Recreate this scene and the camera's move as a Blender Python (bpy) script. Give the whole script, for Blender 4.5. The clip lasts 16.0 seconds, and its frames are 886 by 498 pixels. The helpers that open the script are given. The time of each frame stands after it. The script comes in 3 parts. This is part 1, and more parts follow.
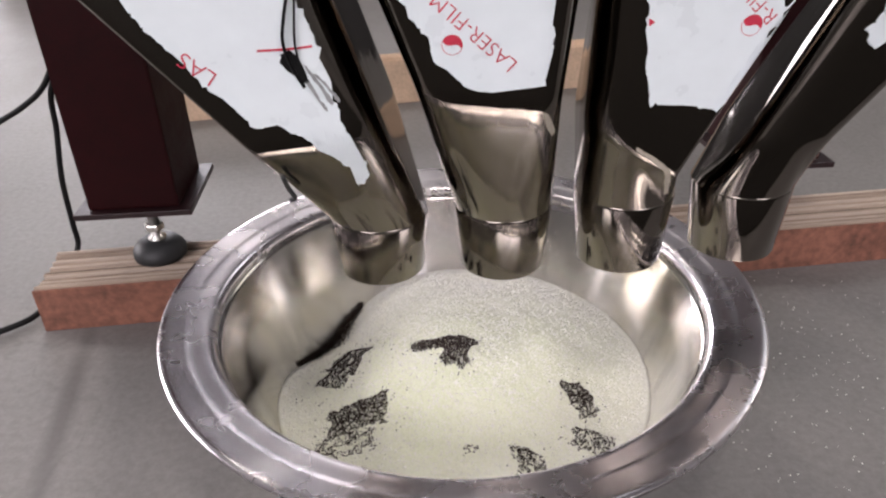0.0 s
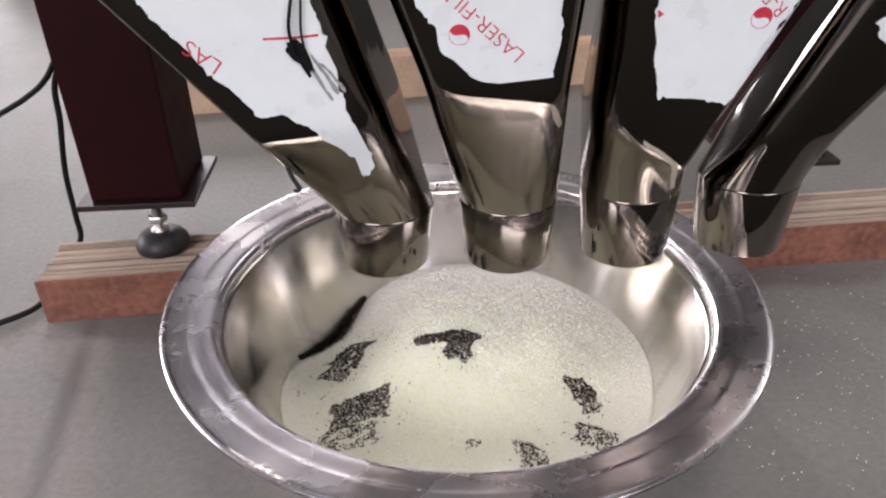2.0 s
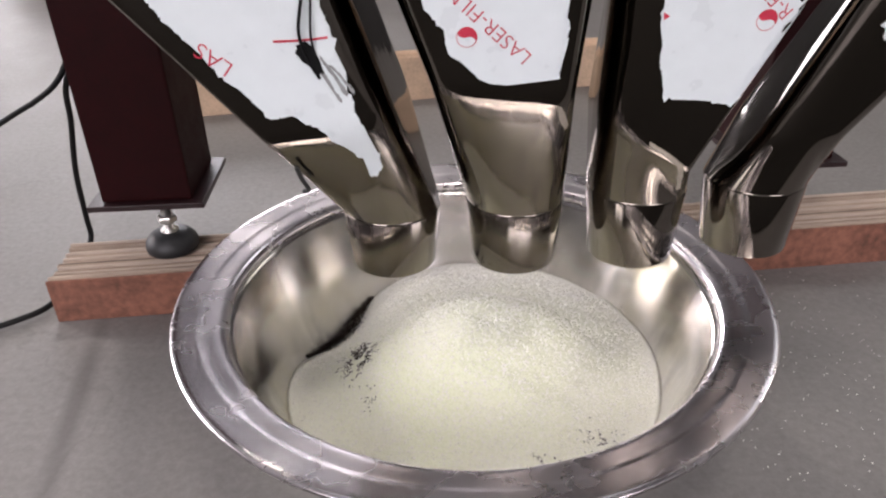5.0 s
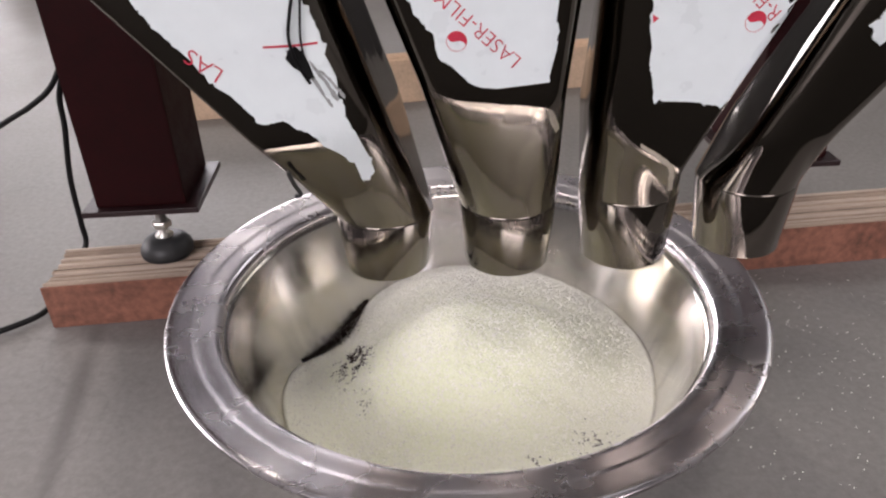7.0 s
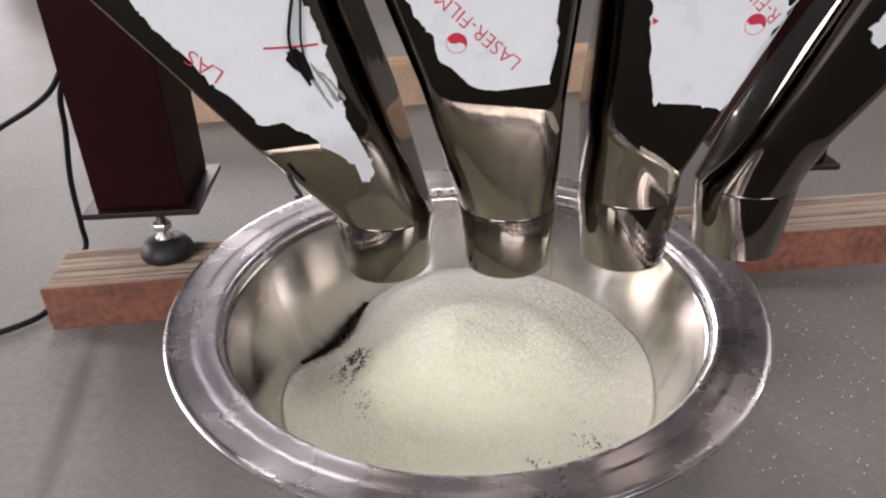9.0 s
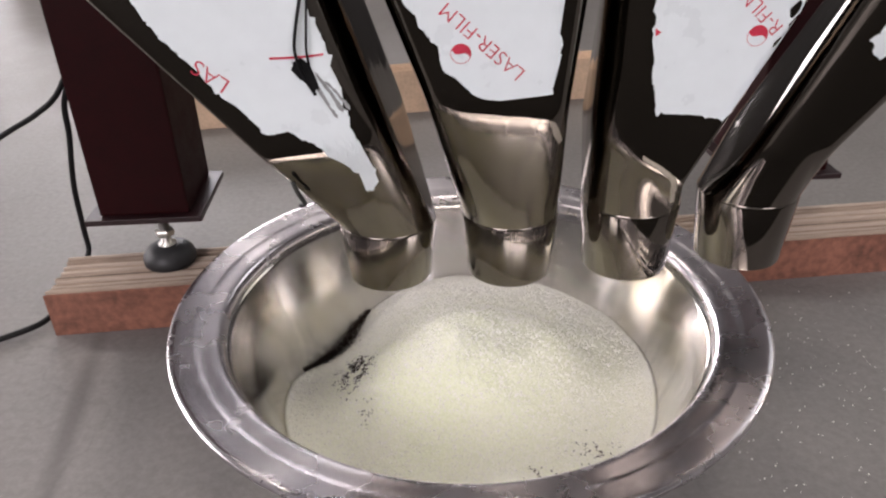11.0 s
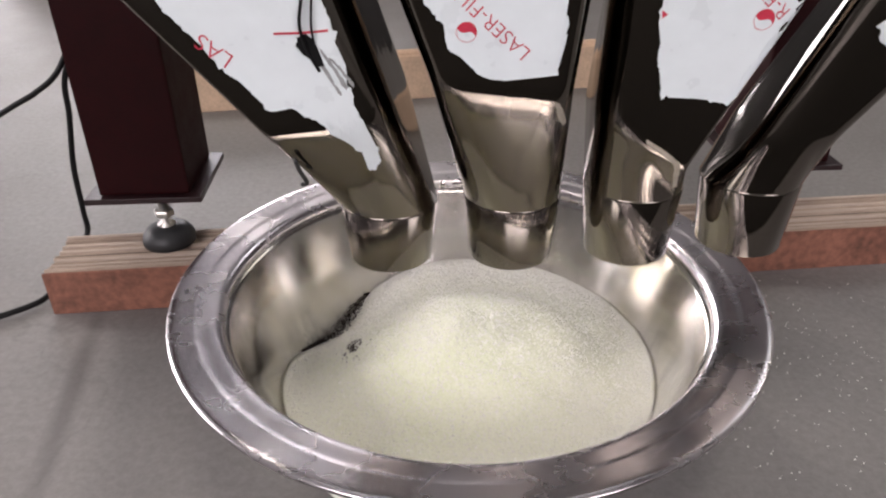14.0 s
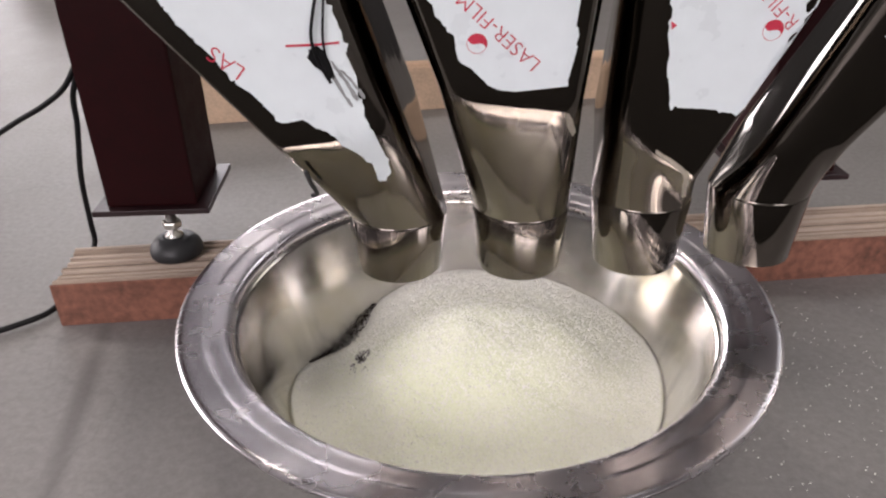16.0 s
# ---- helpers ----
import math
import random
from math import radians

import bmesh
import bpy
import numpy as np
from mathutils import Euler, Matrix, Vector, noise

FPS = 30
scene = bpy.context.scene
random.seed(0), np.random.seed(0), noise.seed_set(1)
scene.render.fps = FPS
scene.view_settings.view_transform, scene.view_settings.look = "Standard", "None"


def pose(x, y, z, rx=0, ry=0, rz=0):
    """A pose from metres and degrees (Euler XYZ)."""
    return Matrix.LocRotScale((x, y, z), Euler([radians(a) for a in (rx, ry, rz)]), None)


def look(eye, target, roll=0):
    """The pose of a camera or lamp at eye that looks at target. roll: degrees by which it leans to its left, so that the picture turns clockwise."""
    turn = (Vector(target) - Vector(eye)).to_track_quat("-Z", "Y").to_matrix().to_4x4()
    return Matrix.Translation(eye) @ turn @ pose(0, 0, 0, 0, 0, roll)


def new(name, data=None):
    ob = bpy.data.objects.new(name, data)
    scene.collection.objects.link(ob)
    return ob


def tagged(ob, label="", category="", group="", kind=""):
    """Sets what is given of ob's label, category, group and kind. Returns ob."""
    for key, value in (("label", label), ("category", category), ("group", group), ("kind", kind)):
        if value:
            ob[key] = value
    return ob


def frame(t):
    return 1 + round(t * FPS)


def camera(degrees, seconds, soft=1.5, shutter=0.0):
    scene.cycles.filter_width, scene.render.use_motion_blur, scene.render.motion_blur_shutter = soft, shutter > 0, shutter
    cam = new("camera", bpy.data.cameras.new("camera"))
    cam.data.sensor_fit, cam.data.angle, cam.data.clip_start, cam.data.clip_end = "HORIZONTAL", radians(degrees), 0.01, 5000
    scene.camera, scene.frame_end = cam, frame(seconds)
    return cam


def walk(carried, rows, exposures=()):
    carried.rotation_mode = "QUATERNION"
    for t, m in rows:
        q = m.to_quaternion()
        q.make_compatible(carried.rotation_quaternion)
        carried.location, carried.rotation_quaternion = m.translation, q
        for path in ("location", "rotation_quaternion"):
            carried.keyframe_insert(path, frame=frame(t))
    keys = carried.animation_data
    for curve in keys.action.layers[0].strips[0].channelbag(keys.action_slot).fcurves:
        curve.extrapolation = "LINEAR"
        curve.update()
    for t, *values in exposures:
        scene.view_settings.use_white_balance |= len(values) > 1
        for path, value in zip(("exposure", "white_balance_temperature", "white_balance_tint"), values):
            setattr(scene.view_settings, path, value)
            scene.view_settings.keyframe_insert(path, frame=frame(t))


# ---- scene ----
from mathutils.bvhtree import BVHTree

# camera: held by hand over the front of the basin
cam = camera(62.5, 16.0, soft=2.2, shutter=0.4)
PATH = [
    (0.0, (-0.0024, 0.0384, 0.5021), (-0.0057, 0.8996, -0.0061), -1.46),
    (0.5, (-0.0018, 0.0392, 0.5013), (-0.0074, 0.8982, -0.0107), -1.48),
    (1.0, (-0.0025, 0.0399, 0.4993), (-0.0036, 0.9000, -0.0109), -1.23),
    (1.5, (-0.0035, 0.0394, 0.4976), (-0.0034, 0.9004, -0.0111), -0.82),
    (2.0, (-0.0045, 0.0391, 0.4977), (-0.0102, 0.8986, -0.0133), -1.02),
    (2.5, (-0.0068, 0.0377, 0.4968), (-0.0145, 0.8975, -0.0138), -0.61),
    (3.0, (-0.0059, 0.0372, 0.4966), (-0.0165, 0.8961, -0.0154), -0.56),
    (3.5, (-0.0049, 0.0361, 0.4971), (-0.0171, 0.8958, -0.0136), -0.84),
    (4.0, (-0.0050, 0.0354, 0.4979), (-0.0205, 0.8959, -0.0113), -1.15),
    (6.5, (-0.0027, 0.0340, 0.5003), (-0.0148, 0.8951, -0.0080), -1.45),
    (7.0, (-0.0013, 0.0346, 0.5007), (-0.0132, 0.8962, -0.0067), -1.67),
    (7.5, (-0.0008, 0.0362, 0.5010), (-0.0092, 0.8980, -0.0061), -1.69),
    (8.0, (-0.0024, 0.0349, 0.4993), (-0.0146, 0.8967, -0.0077), -1.40),
    (8.5, (-0.0028, 0.0343, 0.4982), (-0.0122, 0.8969, -0.0076), -1.19),
    (9.0, (-0.0010, 0.0337, 0.4994), (-0.0130, 0.8982, -0.0032), -1.51),
    (11.5, (-0.0033, 0.0319, 0.5022), (-0.0163, 0.9004, 0.0068), -1.21),
    (12.0, (-0.0035, 0.0303, 0.5013), (-0.0145, 0.8969, 0.0025), -0.83),
    (12.5, (-0.0029, 0.0301, 0.5001), (-0.0131, 0.8940, -0.0036), -0.80),
    (13.0, (-0.0042, 0.0310, 0.4977), (-0.0139, 0.8938, -0.0078), -0.66),
    (13.5, (-0.0058, 0.0304, 0.4962), (-0.0167, 0.8921, -0.0110), -0.48),
    (14.0, (-0.0054, 0.0302, 0.4964), (-0.0149, 0.8919, -0.0109), -0.33),
    (14.5, (-0.0068, 0.0286, 0.4963), (-0.0185, 0.8909, -0.0100), -0.40),
    (15.0, (-0.0070, 0.0294, 0.4967), (-0.0149, 0.8933, -0.0068), -0.43),
    (15.5, (-0.0081, 0.0310, 0.4955), (-0.0165, 0.8953, -0.0073), -0.53),
    (16.0, (-0.0102, 0.0295, 0.4965), (-0.0235, 0.8986, 0.0021), -0.60),
]
walk(cam, [(t, look(eye, target, roll)) for t, eye, target, roll in PATH],
     exposures=[(0.0, 0.05, 6600, 10), (4.0, 0.07, 6600, 10), (8.0, -0.06, 6730, 10), (16.0, -0.03, 6720, 10)])

# ---- light: a workshop hall with daylight from open gates and rows of ceiling lamps ----
scene.view_settings.exposure = 0.0
world = bpy.data.worlds.new("hall_air")
scene.world = world
world.use_nodes = True
world.node_tree.nodes["Background"].inputs[0].default_value = (0.80, 0.86, 1.0, 1)
world.node_tree.nodes["Background"].inputs[1].default_value = 0.35


def area_lamp(name, at, target, sx, sy, watts, colour):
    data = bpy.data.lights.new(name, "AREA")
    data.shape, data.size, data.size_y, data.energy, data.color = "RECTANGLE", sx, sy, watts, colour
    ob = new(name, data)
    ob.matrix_world = look(at, target)
    return ob


LAMP = (1.0, 0.905, 0.88)
DAY = (1.0, 0.908, 0.985)
area_lamp("gate_daylight", (-3.6, 9.7, 1.9), (-0.8, 1.0, 0.0), 5.0, 3.2, 480, (0.96, 0.915, 1.0))
area_lamp("window_daylight", (-2.4, -4.7, 2.75), (0.1, 0.5, 0.2), 3.0, 2.4, 185, DAY)
area_lamp("window_daylight", (3.6, -4.7, 2.75), (0.1, 0.5, 0.2), 3.0, 2.4, 95, DAY)
area_lamp("gate_daylight", (-6.7, 2.4, 1.9), (0.0, 0.7, 0.1), 4.6, 2.8, 185, DAY)
LAMPS = [(-1.13, 3.2, 3.92, 40), (4.3, 2.6, 2.5, 16), (-4.3, 2.6, 2.5, 75), (0.3, -0.6, 3.92, 44)]
for lamp_x, lamp_y, lamp_z, watts in LAMPS:
    area_lamp("ceiling_lamp_light", (lamp_x, lamp_y, lamp_z - 0.04), (lamp_x * 0.7, lamp_y * 0.7 + 0.2, 0), 0.36 if lamp_y > 0 else 1.1, 0.36 if lamp_y > 0 else 1.1, watts, LAMP)


# ---- materials ----
def material(name):
    m = bpy.data.materials.new(name)
    m.use_nodes = True
    nt = m.node_tree
    return m, nt, nt.nodes["Principled BSDF"]


def add(nt, kind, **values):
    n = nt.nodes.new(kind)
    for k, v in values.items():
        n.inputs[k.replace("_", " ")].default_value = v
    return n


def coords(nt, scale=(1, 1, 1), rotation=(0, 0, 0)):
    tc = nt.nodes.new("ShaderNodeTexCoord")
    mp = nt.nodes.new("ShaderNodeMapping")
    mp.inputs["Scale"].default_value = scale
    mp.inputs["Rotation"].default_value = rotation
    nt.links.new(tc.outputs["Object"], mp.inputs["Vector"])
    return mp.outputs["Vector"]


def noise_tex(nt, vec, scale, detail=4.0, rough=0.55):
    n = add(nt, "ShaderNodeTexNoise", Scale=scale, Detail=detail, Roughness=rough)
    nt.links.new(vec, n.inputs["Vector"])
    return n.outputs["Fac"]


def ramp(nt, fac, stops):
    r = nt.nodes.new("ShaderNodeValToRGB")
    els = r.color_ramp.elements
    while len(els) < len(stops):
        els.new(0.5)
    for e, (p, c) in zip(els, stops):
        e.position, e.color = p, (c[0], c[1], c[2], 1) if len(c) > 1 else (c[0], c[0], c[0], 1)
    nt.links.new(fac, r.inputs["Fac"])
    return r.outputs["Color"]


def mix(nt, fac, a, b, blend="MIX"):
    n = nt.nodes.new("ShaderNodeMixRGB")
    n.blend_type = blend
    for sock, v in ((n.inputs[0], fac), (n.inputs[1], a), (n.inputs[2], b)):
        if isinstance(v, (int, float)):
            sock.default_value = v
        elif isinstance(v, tuple):
            sock.default_value = (*v, 1)
        else:
            nt.links.new(v, sock)
    return n.outputs[0]


def bump(nt, bsdf, height, strength, distance):
    b = add(nt, "ShaderNodeBump", Strength=strength, Distance=distance)
    nt.links.new(height, b.inputs["Height"])
    nt.links.new(b.outputs["Normal"], bsdf.inputs["Normal"])


def steel(name, base, rough, wobble, smear=1.0, wobble_scale=16, grain=0.35, upright=1.0):
    m, nt, p = material(name)
    v = coords(nt)
    cloud = noise_tex(nt, v, 14, 5)
    fine = noise_tex(nt, v, 160, 3)
    nt.links.new(ramp(nt, cloud, [(0.3, [c * 0.86 for c in base]), (0.7, base)]), p.inputs["Base Color"])
    p.inputs["Metallic"].default_value = 1.0
    r = ramp(nt, mix(nt, grain, cloud, fine), [(0.35, (rough,)), (0.75, (rough + 0.12 * smear,))])
    nt.links.new(r, p.inputs["Roughness"])
    bump(nt, p, noise_tex(nt, coords(nt, (1, 1, upright)), wobble_scale, 2), wobble, 0.004)
    return m


M_CHUTE = steel("polished_chute_steel", (0.220, 0.198, 0.174), 0.06, 0.11, 0.3, 38, 0.35, 0.22)
M_RIM = steel("smudged_rim_steel", (0.90, 0.86, 0.885), 0.21, 0.012, 1.3, 9, 0.0)


def basin_steel():
    """Spun steel, polished round and round, with cloudy stains and upright smears."""
    m, nt, p = material("spun_basin_steel")
    smear = noise_tex(nt, coords(nt, (1, 1, 0.14)), 34, 5, 0.6)
    stain = noise_tex(nt, coords(nt), 7, 4)
    c = ramp(nt, stain, [(0.35, (0.58, 0.54, 0.425)), (0.50, (0.76, 0.735, 0.70)), (0.7, (0.86, 0.83, 0.84))])
    c = mix(nt, 0.7, c, ramp(nt, smear, [(0.32, (0.56,)), (0.52, (0.97,)), (0.7, (1.0,))]), "MULTIPLY")
    nt.links.new(c, p.inputs["Base Color"])
    p.inputs["Metallic"].default_value = 1.0
    nt.links.new(ramp(nt, mix(nt, 0.5, smear, stain), [(0.35, (0.15,)), (0.7, (0.27,))]), p.inputs["Roughness"])
    bump(nt, p, smear, 0.02, 0.002)
    return m


M_BASIN = basin_steel()
turned = M_BASIN.node_tree.nodes.new("ShaderNodeTangent")
turned.direction_type, turned.axis = "RADIAL", "Z"
M_BASIN.node_tree.links.new(turned.outputs[0], M_BASIN.node_tree.nodes["Principled BSDF"].inputs["Tangent"])
M_BASIN.node_tree.nodes["Principled BSDF"].inputs["Anisotropic"].default_value = 0.97
M_BASIN.node_tree.nodes["Principled BSDF"].inputs["Coat Weight"].default_value = 0.55
M_BASIN.node_tree.nodes["Principled BSDF"].inputs["Coat Roughness"].default_value = 0.06
M_BASIN.node_tree.nodes["Principled BSDF"].inputs["Anisotropic Rotation"].default_value = 0.25


def concrete():
    m, nt, p = material("power_floated_concrete")
    v = coords(nt)
    broad, mid, fine = noise_tex(nt, v, 1.3, 5), noise_tex(nt, v, 9, 6, 0.65), noise_tex(nt, v, 120, 4, 0.7)
    c = ramp(nt, mix(nt, 0.45, broad, mid), [(0.3, (0.146, 0.138, 0.129)), (0.55, (0.190, 0.180, 0.172)), (0.75, (0.246, 0.234, 0.226))])
    c = mix(nt, 0.25, c, ramp(nt, fine, [(0.3, (0.09,)), (0.7, (0.30,))]))
    vo = add(nt, "ShaderNodeTexVoronoi", Scale=1.1)
    vo.feature = "DISTANCE_TO_EDGE"
    wv = nt.nodes.new("ShaderNodeVectorMath")
    wv.operation = "ADD"
    nz = add(nt, "ShaderNodeTexNoise", Scale=2.5, Detail=6.0)
    nt.links.new(v, nz.inputs["Vector"])
    nt.links.new(v, wv.inputs[0])
    nt.links.new(nz.outputs["Color"], wv.inputs[1])
    nt.links.new(wv.outputs[0], vo.inputs["Vector"])
    crack = ramp(nt, vo.outputs["Distance"], [(0.0, (0.45,)), (0.006, (1.0,))])
    c = mix(nt, 0.22, c, crack, "MULTIPLY")
    # a soft shadow streak running across the slab, painted into its colour
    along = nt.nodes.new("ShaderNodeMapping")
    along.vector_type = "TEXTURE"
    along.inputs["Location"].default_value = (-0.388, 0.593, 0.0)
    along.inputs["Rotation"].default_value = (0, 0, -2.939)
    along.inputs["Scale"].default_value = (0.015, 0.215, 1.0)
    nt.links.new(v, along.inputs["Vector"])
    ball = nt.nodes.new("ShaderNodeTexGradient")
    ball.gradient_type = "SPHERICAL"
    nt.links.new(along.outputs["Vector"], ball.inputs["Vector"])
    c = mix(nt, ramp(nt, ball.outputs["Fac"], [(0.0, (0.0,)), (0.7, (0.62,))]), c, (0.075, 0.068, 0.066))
    nt.links.new(c, p.inputs["Base Color"])
    nt.links.new(ramp(nt, mid, [(0.3, (0.44,)), (0.7, (0.62,))]), p.inputs["Roughness"])
    bump(nt, p, mix(nt, 0.4, mid, fine), 0.25, 0.002)
    return m


M_FLOOR = concrete()


def plain(name, colour, rough=0.6, vary=0.15, scale=30, bumpy=0.15, metallic=0.0, coat=0.0):
    m, nt, p = material(name)
    v = coords(nt)
    n = mix(nt, 0.5, noise_tex(nt, v, scale, 5), noise_tex(nt, v, scale * 7, 3))
    lo, hi = [c * (1 - vary) for c in colour], [min(1, c * (1 + vary)) for c in colour]
    nt.links.new(ramp(nt, n, [(0.3, lo), (0.7, hi)]), p.inputs["Base Color"])
    nt.links.new(ramp(nt, n, [(0.3, (rough * 0.85,)), (0.7, (min(1, rough * 1.15),))]), p.inputs["Roughness"])
    p.inputs["Metallic"].default_value = metallic
    p.inputs["Coat Weight"].default_value = coat
    bump(nt, p, n, bumpy, 0.001)
    return m


M_RED = plain("dark_red_machine_paint", (0.0165, 0.0018, 0.0024), 0.55, 0.3, 40, 0.08)
M_RED.node_tree.nodes["Principled BSDF"].inputs["Specular IOR Level"].default_value = 0.12
M_PLATE = plain("scuffed_red_plate_paint", (0.016, 0.005, 0.006), 0.4, 0.5, 60, 0.3)
M_RUBBER = plain("black_rubber", (0.018, 0.019, 0.021), 0.5, 0.3, 60, 0.1)
M_CABLE = plain("black_cable_sheath", (0.006, 0.006, 0.0065), 0.5, 0.3, 60, 0.05)
M_CABLE.node_tree.nodes["Principled BSDF"].inputs["Specular IOR Level"].default_value = 0.2
M_ZINC = plain("zinc_plated_steel", (0.55, 0.54, 0.50), 0.3, 0.2, 90, 0.2, 1.0)
M_FILM = plain("white_protective_film", (0.80, 0.87, 0.885), 0.30, 0.04, 9, 0.14)
M_PRINT = plain("red_film_print", (0.55, 0.035, 0.07), 0.5, 0.2, 90, 0.0)
M_SCRAPE = plain("scraped_film", (0.30, 0.31, 0.31), 0.5, 0.3, 120, 0.1)
M_PALE_STRIP = plain("dull_pale_tan", (0.40, 0.36, 0.29), 0.6, 0.2, 60, 0.2)
M_WALL = plain("hall_wall_paint", (0.26, 0.26, 0.25), 0.8, 0.1, 2, 0.1)
M_BLOCKER = plain("dark_blocker_paint", (0.035, 0.034, 0.033), 0.7, 0.15, 3, 0.1)
M_CEIL = plain("hall_roof_sheet", (0.13, 0.13, 0.135), 0.7, 0.15, 2, 0.1)
M_DARKENER = plain("darkener_black", (0.034, 0.032, 0.029), 0.95, 0.2, 80, 0.2)
M_DARKENER.node_tree.nodes["Principled BSDF"].inputs["Specular IOR Level"].default_value = 0.08
M_DIRT = plain("black_grain", (0.030, 0.020, 0.015), 0.5, 0.5, 200, 0.1)

M_DIRT.node_tree.nodes["Principled BSDF"].inputs["Specular IOR Level"].default_value = 0.15


def glow(name, colour, strength):
    m, nt, p = material(name)
    p.inputs["Base Color"].default_value = (*colour, 1)
    p.inputs["Emission Color"].default_value = (*colour, 1)
    p.inputs["Emission Strength"].default_value = strength
    return m


M_LAMP = glow("lamp_glow", (1.0, 0.96, 0.90), 25)
M_RIM_FILL = glow("rim_fill_glow", (0.95, 0.95, 1.0), 1.9)
M_GATE = glow("gate_daylight_glow", (0.93, 0.94, 1.0), 1.9)


def ply_layers():
    m, nt, p = material("ply_layers_wood")
    info = nt.nodes.new("ShaderNodeObjectInfo")
    v = coords(nt, (7, 60, 60))
    grain = noise_tex(nt, v, 3.0, 6, 0.7)
    c = ramp(nt, info.outputs["Random"], [(0.0, (0.12, 0.085, 0.065)), (0.25, (0.43, 0.35, 0.28)), (0.6, (0.70, 0.61, 0.52)), (0.85, (0.52, 0.43, 0.35)), (1.0, (0.18, 0.125, 0.09))])
    c = mix(nt, 0.42, c, ramp(nt, grain, [(0.3, (0.17, 0.11, 0.08)), (0.7, (0.56, 0.45, 0.35))]))
    nt.links.new(c, p.inputs["Base Color"])
    p.inputs["Roughness"].default_value = 0.85
    bump(nt, p, grain, 1.0, 0.003)
    return m


M_FACE = plain("red_stained_ply_face", (0.21, 0.088, 0.058), 0.7, 0.65, 14, 0.5)
M_PINE = plain("pale_pine", (0.60, 0.44, 0.31), 0.75, 0.2, 25, 0.3)


def sugar():
    m, nt, p = material("white_sugar")
    v = coords(nt)
    g = add(nt, "ShaderNodeTexVoronoi", Scale=760.0)
    nt.links.new(v, g.inputs["Vector"])
    c = ramp(nt, g.outputs["Color"], [(0.0, (0.70, 0.71, 0.54)), (0.6, (0.90, 0.91, 0.78)), (1.0, (0.97, 0.97, 0.90))])
    c = mix(nt, 0.5, c, ramp(nt, noise_tex(nt, v, 9, 3), [(0.35, (0.80, 0.88, 0.57)), (0.65, (0.90, 0.93, 0.76))]))
    # whiter toward the wall: the heap's brighter outer light painted into the sugar
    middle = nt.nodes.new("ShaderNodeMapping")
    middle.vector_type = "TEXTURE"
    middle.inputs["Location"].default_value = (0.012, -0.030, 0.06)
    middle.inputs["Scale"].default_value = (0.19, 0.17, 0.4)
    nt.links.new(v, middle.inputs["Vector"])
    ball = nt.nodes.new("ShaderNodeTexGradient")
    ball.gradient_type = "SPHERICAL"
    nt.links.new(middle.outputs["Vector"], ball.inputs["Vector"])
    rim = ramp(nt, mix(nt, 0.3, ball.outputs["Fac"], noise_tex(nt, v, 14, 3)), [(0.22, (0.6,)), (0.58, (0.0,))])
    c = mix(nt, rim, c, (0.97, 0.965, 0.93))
    nt.links.new(c, p.inputs["Base Color"])
    p.inputs["Roughness"].default_value = 0.55
    p.inputs["Subsurface Weight"].default_value = 0.25
    p.inputs["Subsurface Radius"].default_value = (0.004, 0.004, 0.003)
    p.inputs["Subsurface Scale"].default_value = 1.0
    bump(nt, p, mix(nt, 0.5, g.outputs["Distance"], noise_tex(nt, v, 500, 3)), 0.7, 0.0012)
    return m


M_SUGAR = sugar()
M_CRYSTAL = plain("sugar_crystal", (0.97, 0.97, 0.89), 0.18, 0.06, 300, 0.0)
M_FALL = plain("airborne_sugar", (0.93, 0.93, 0.91), 0.5, 0.04, 60, 0.0)


# ---- mesh helpers ----
def part(name, bm, mat, parent=None, label="", smooth=False):
    me = bpy.data.meshes.new(name)
    bm.normal_update()
    bm.to_mesh(me)
    bm.free()
    if smooth:
        for f in me.polygons:
            f.use_smooth = True
    for k in (mat if isinstance(mat, (list, tuple)) else [mat]):
        me.materials.append(k)
    ob = new(name, me)
    if parent is not None:
        ob.parent = parent
    return tagged(ob, label) if label else ob


def empty(name, m, label, category, group="", kind=""):
    ob = new(name)
    ob.empty_display_size = 0.02
    ob.matrix_world = m
    return tagged(ob, label, category, group, kind)


def box(sx, sy, sz, at=(0, 0, 0), bevel=0.0, seg=2):
    bm = bmesh.new()
    bmesh.ops.create_cube(bm, size=1)
    bmesh.ops.transform(bm, matrix=Matrix.Translation(at) @ Matrix.Diagonal((sx, sy, sz, 1)), verts=bm.verts)
    if bevel:
        bmesh.ops.bevel(bm, geom=bm.edges[:], offset=bevel, segments=seg, affect="EDGES", profile=0.6)
    return bm


def lathe(profile, n=64, at=(0, 0, 0), closed=False):
    """A turned form from (radius, height) pairs."""
    bm = bmesh.new()
    rings = []
    for r, z in profile:
        if r < 1e-6:
            rings.append([bm.verts.new((at[0], at[1], at[2] + z))])
        else:
            rings.append([bm.verts.new((at[0] + r * math.cos(2 * math.pi * i / n), at[1] + r * math.sin(2 * math.pi * i / n), at[2] + z)) for i in range(n)])
    for a, b in zip(rings, rings[1:] + ([rings[0]] if closed else [])):
        for i in range(n):
            j = (i + 1) % n
            if len(a) == 1:
                bm.faces.new((a[0], b[j], b[i]))
            elif len(b) == 1:
                bm.faces.new((a[i], a[j], b[0]))
            else:
                bm.faces.new((a[i], a[j], b[j], b[i]))
    bmesh.ops.recalc_face_normals(bm, faces=bm.faces)
    return bm


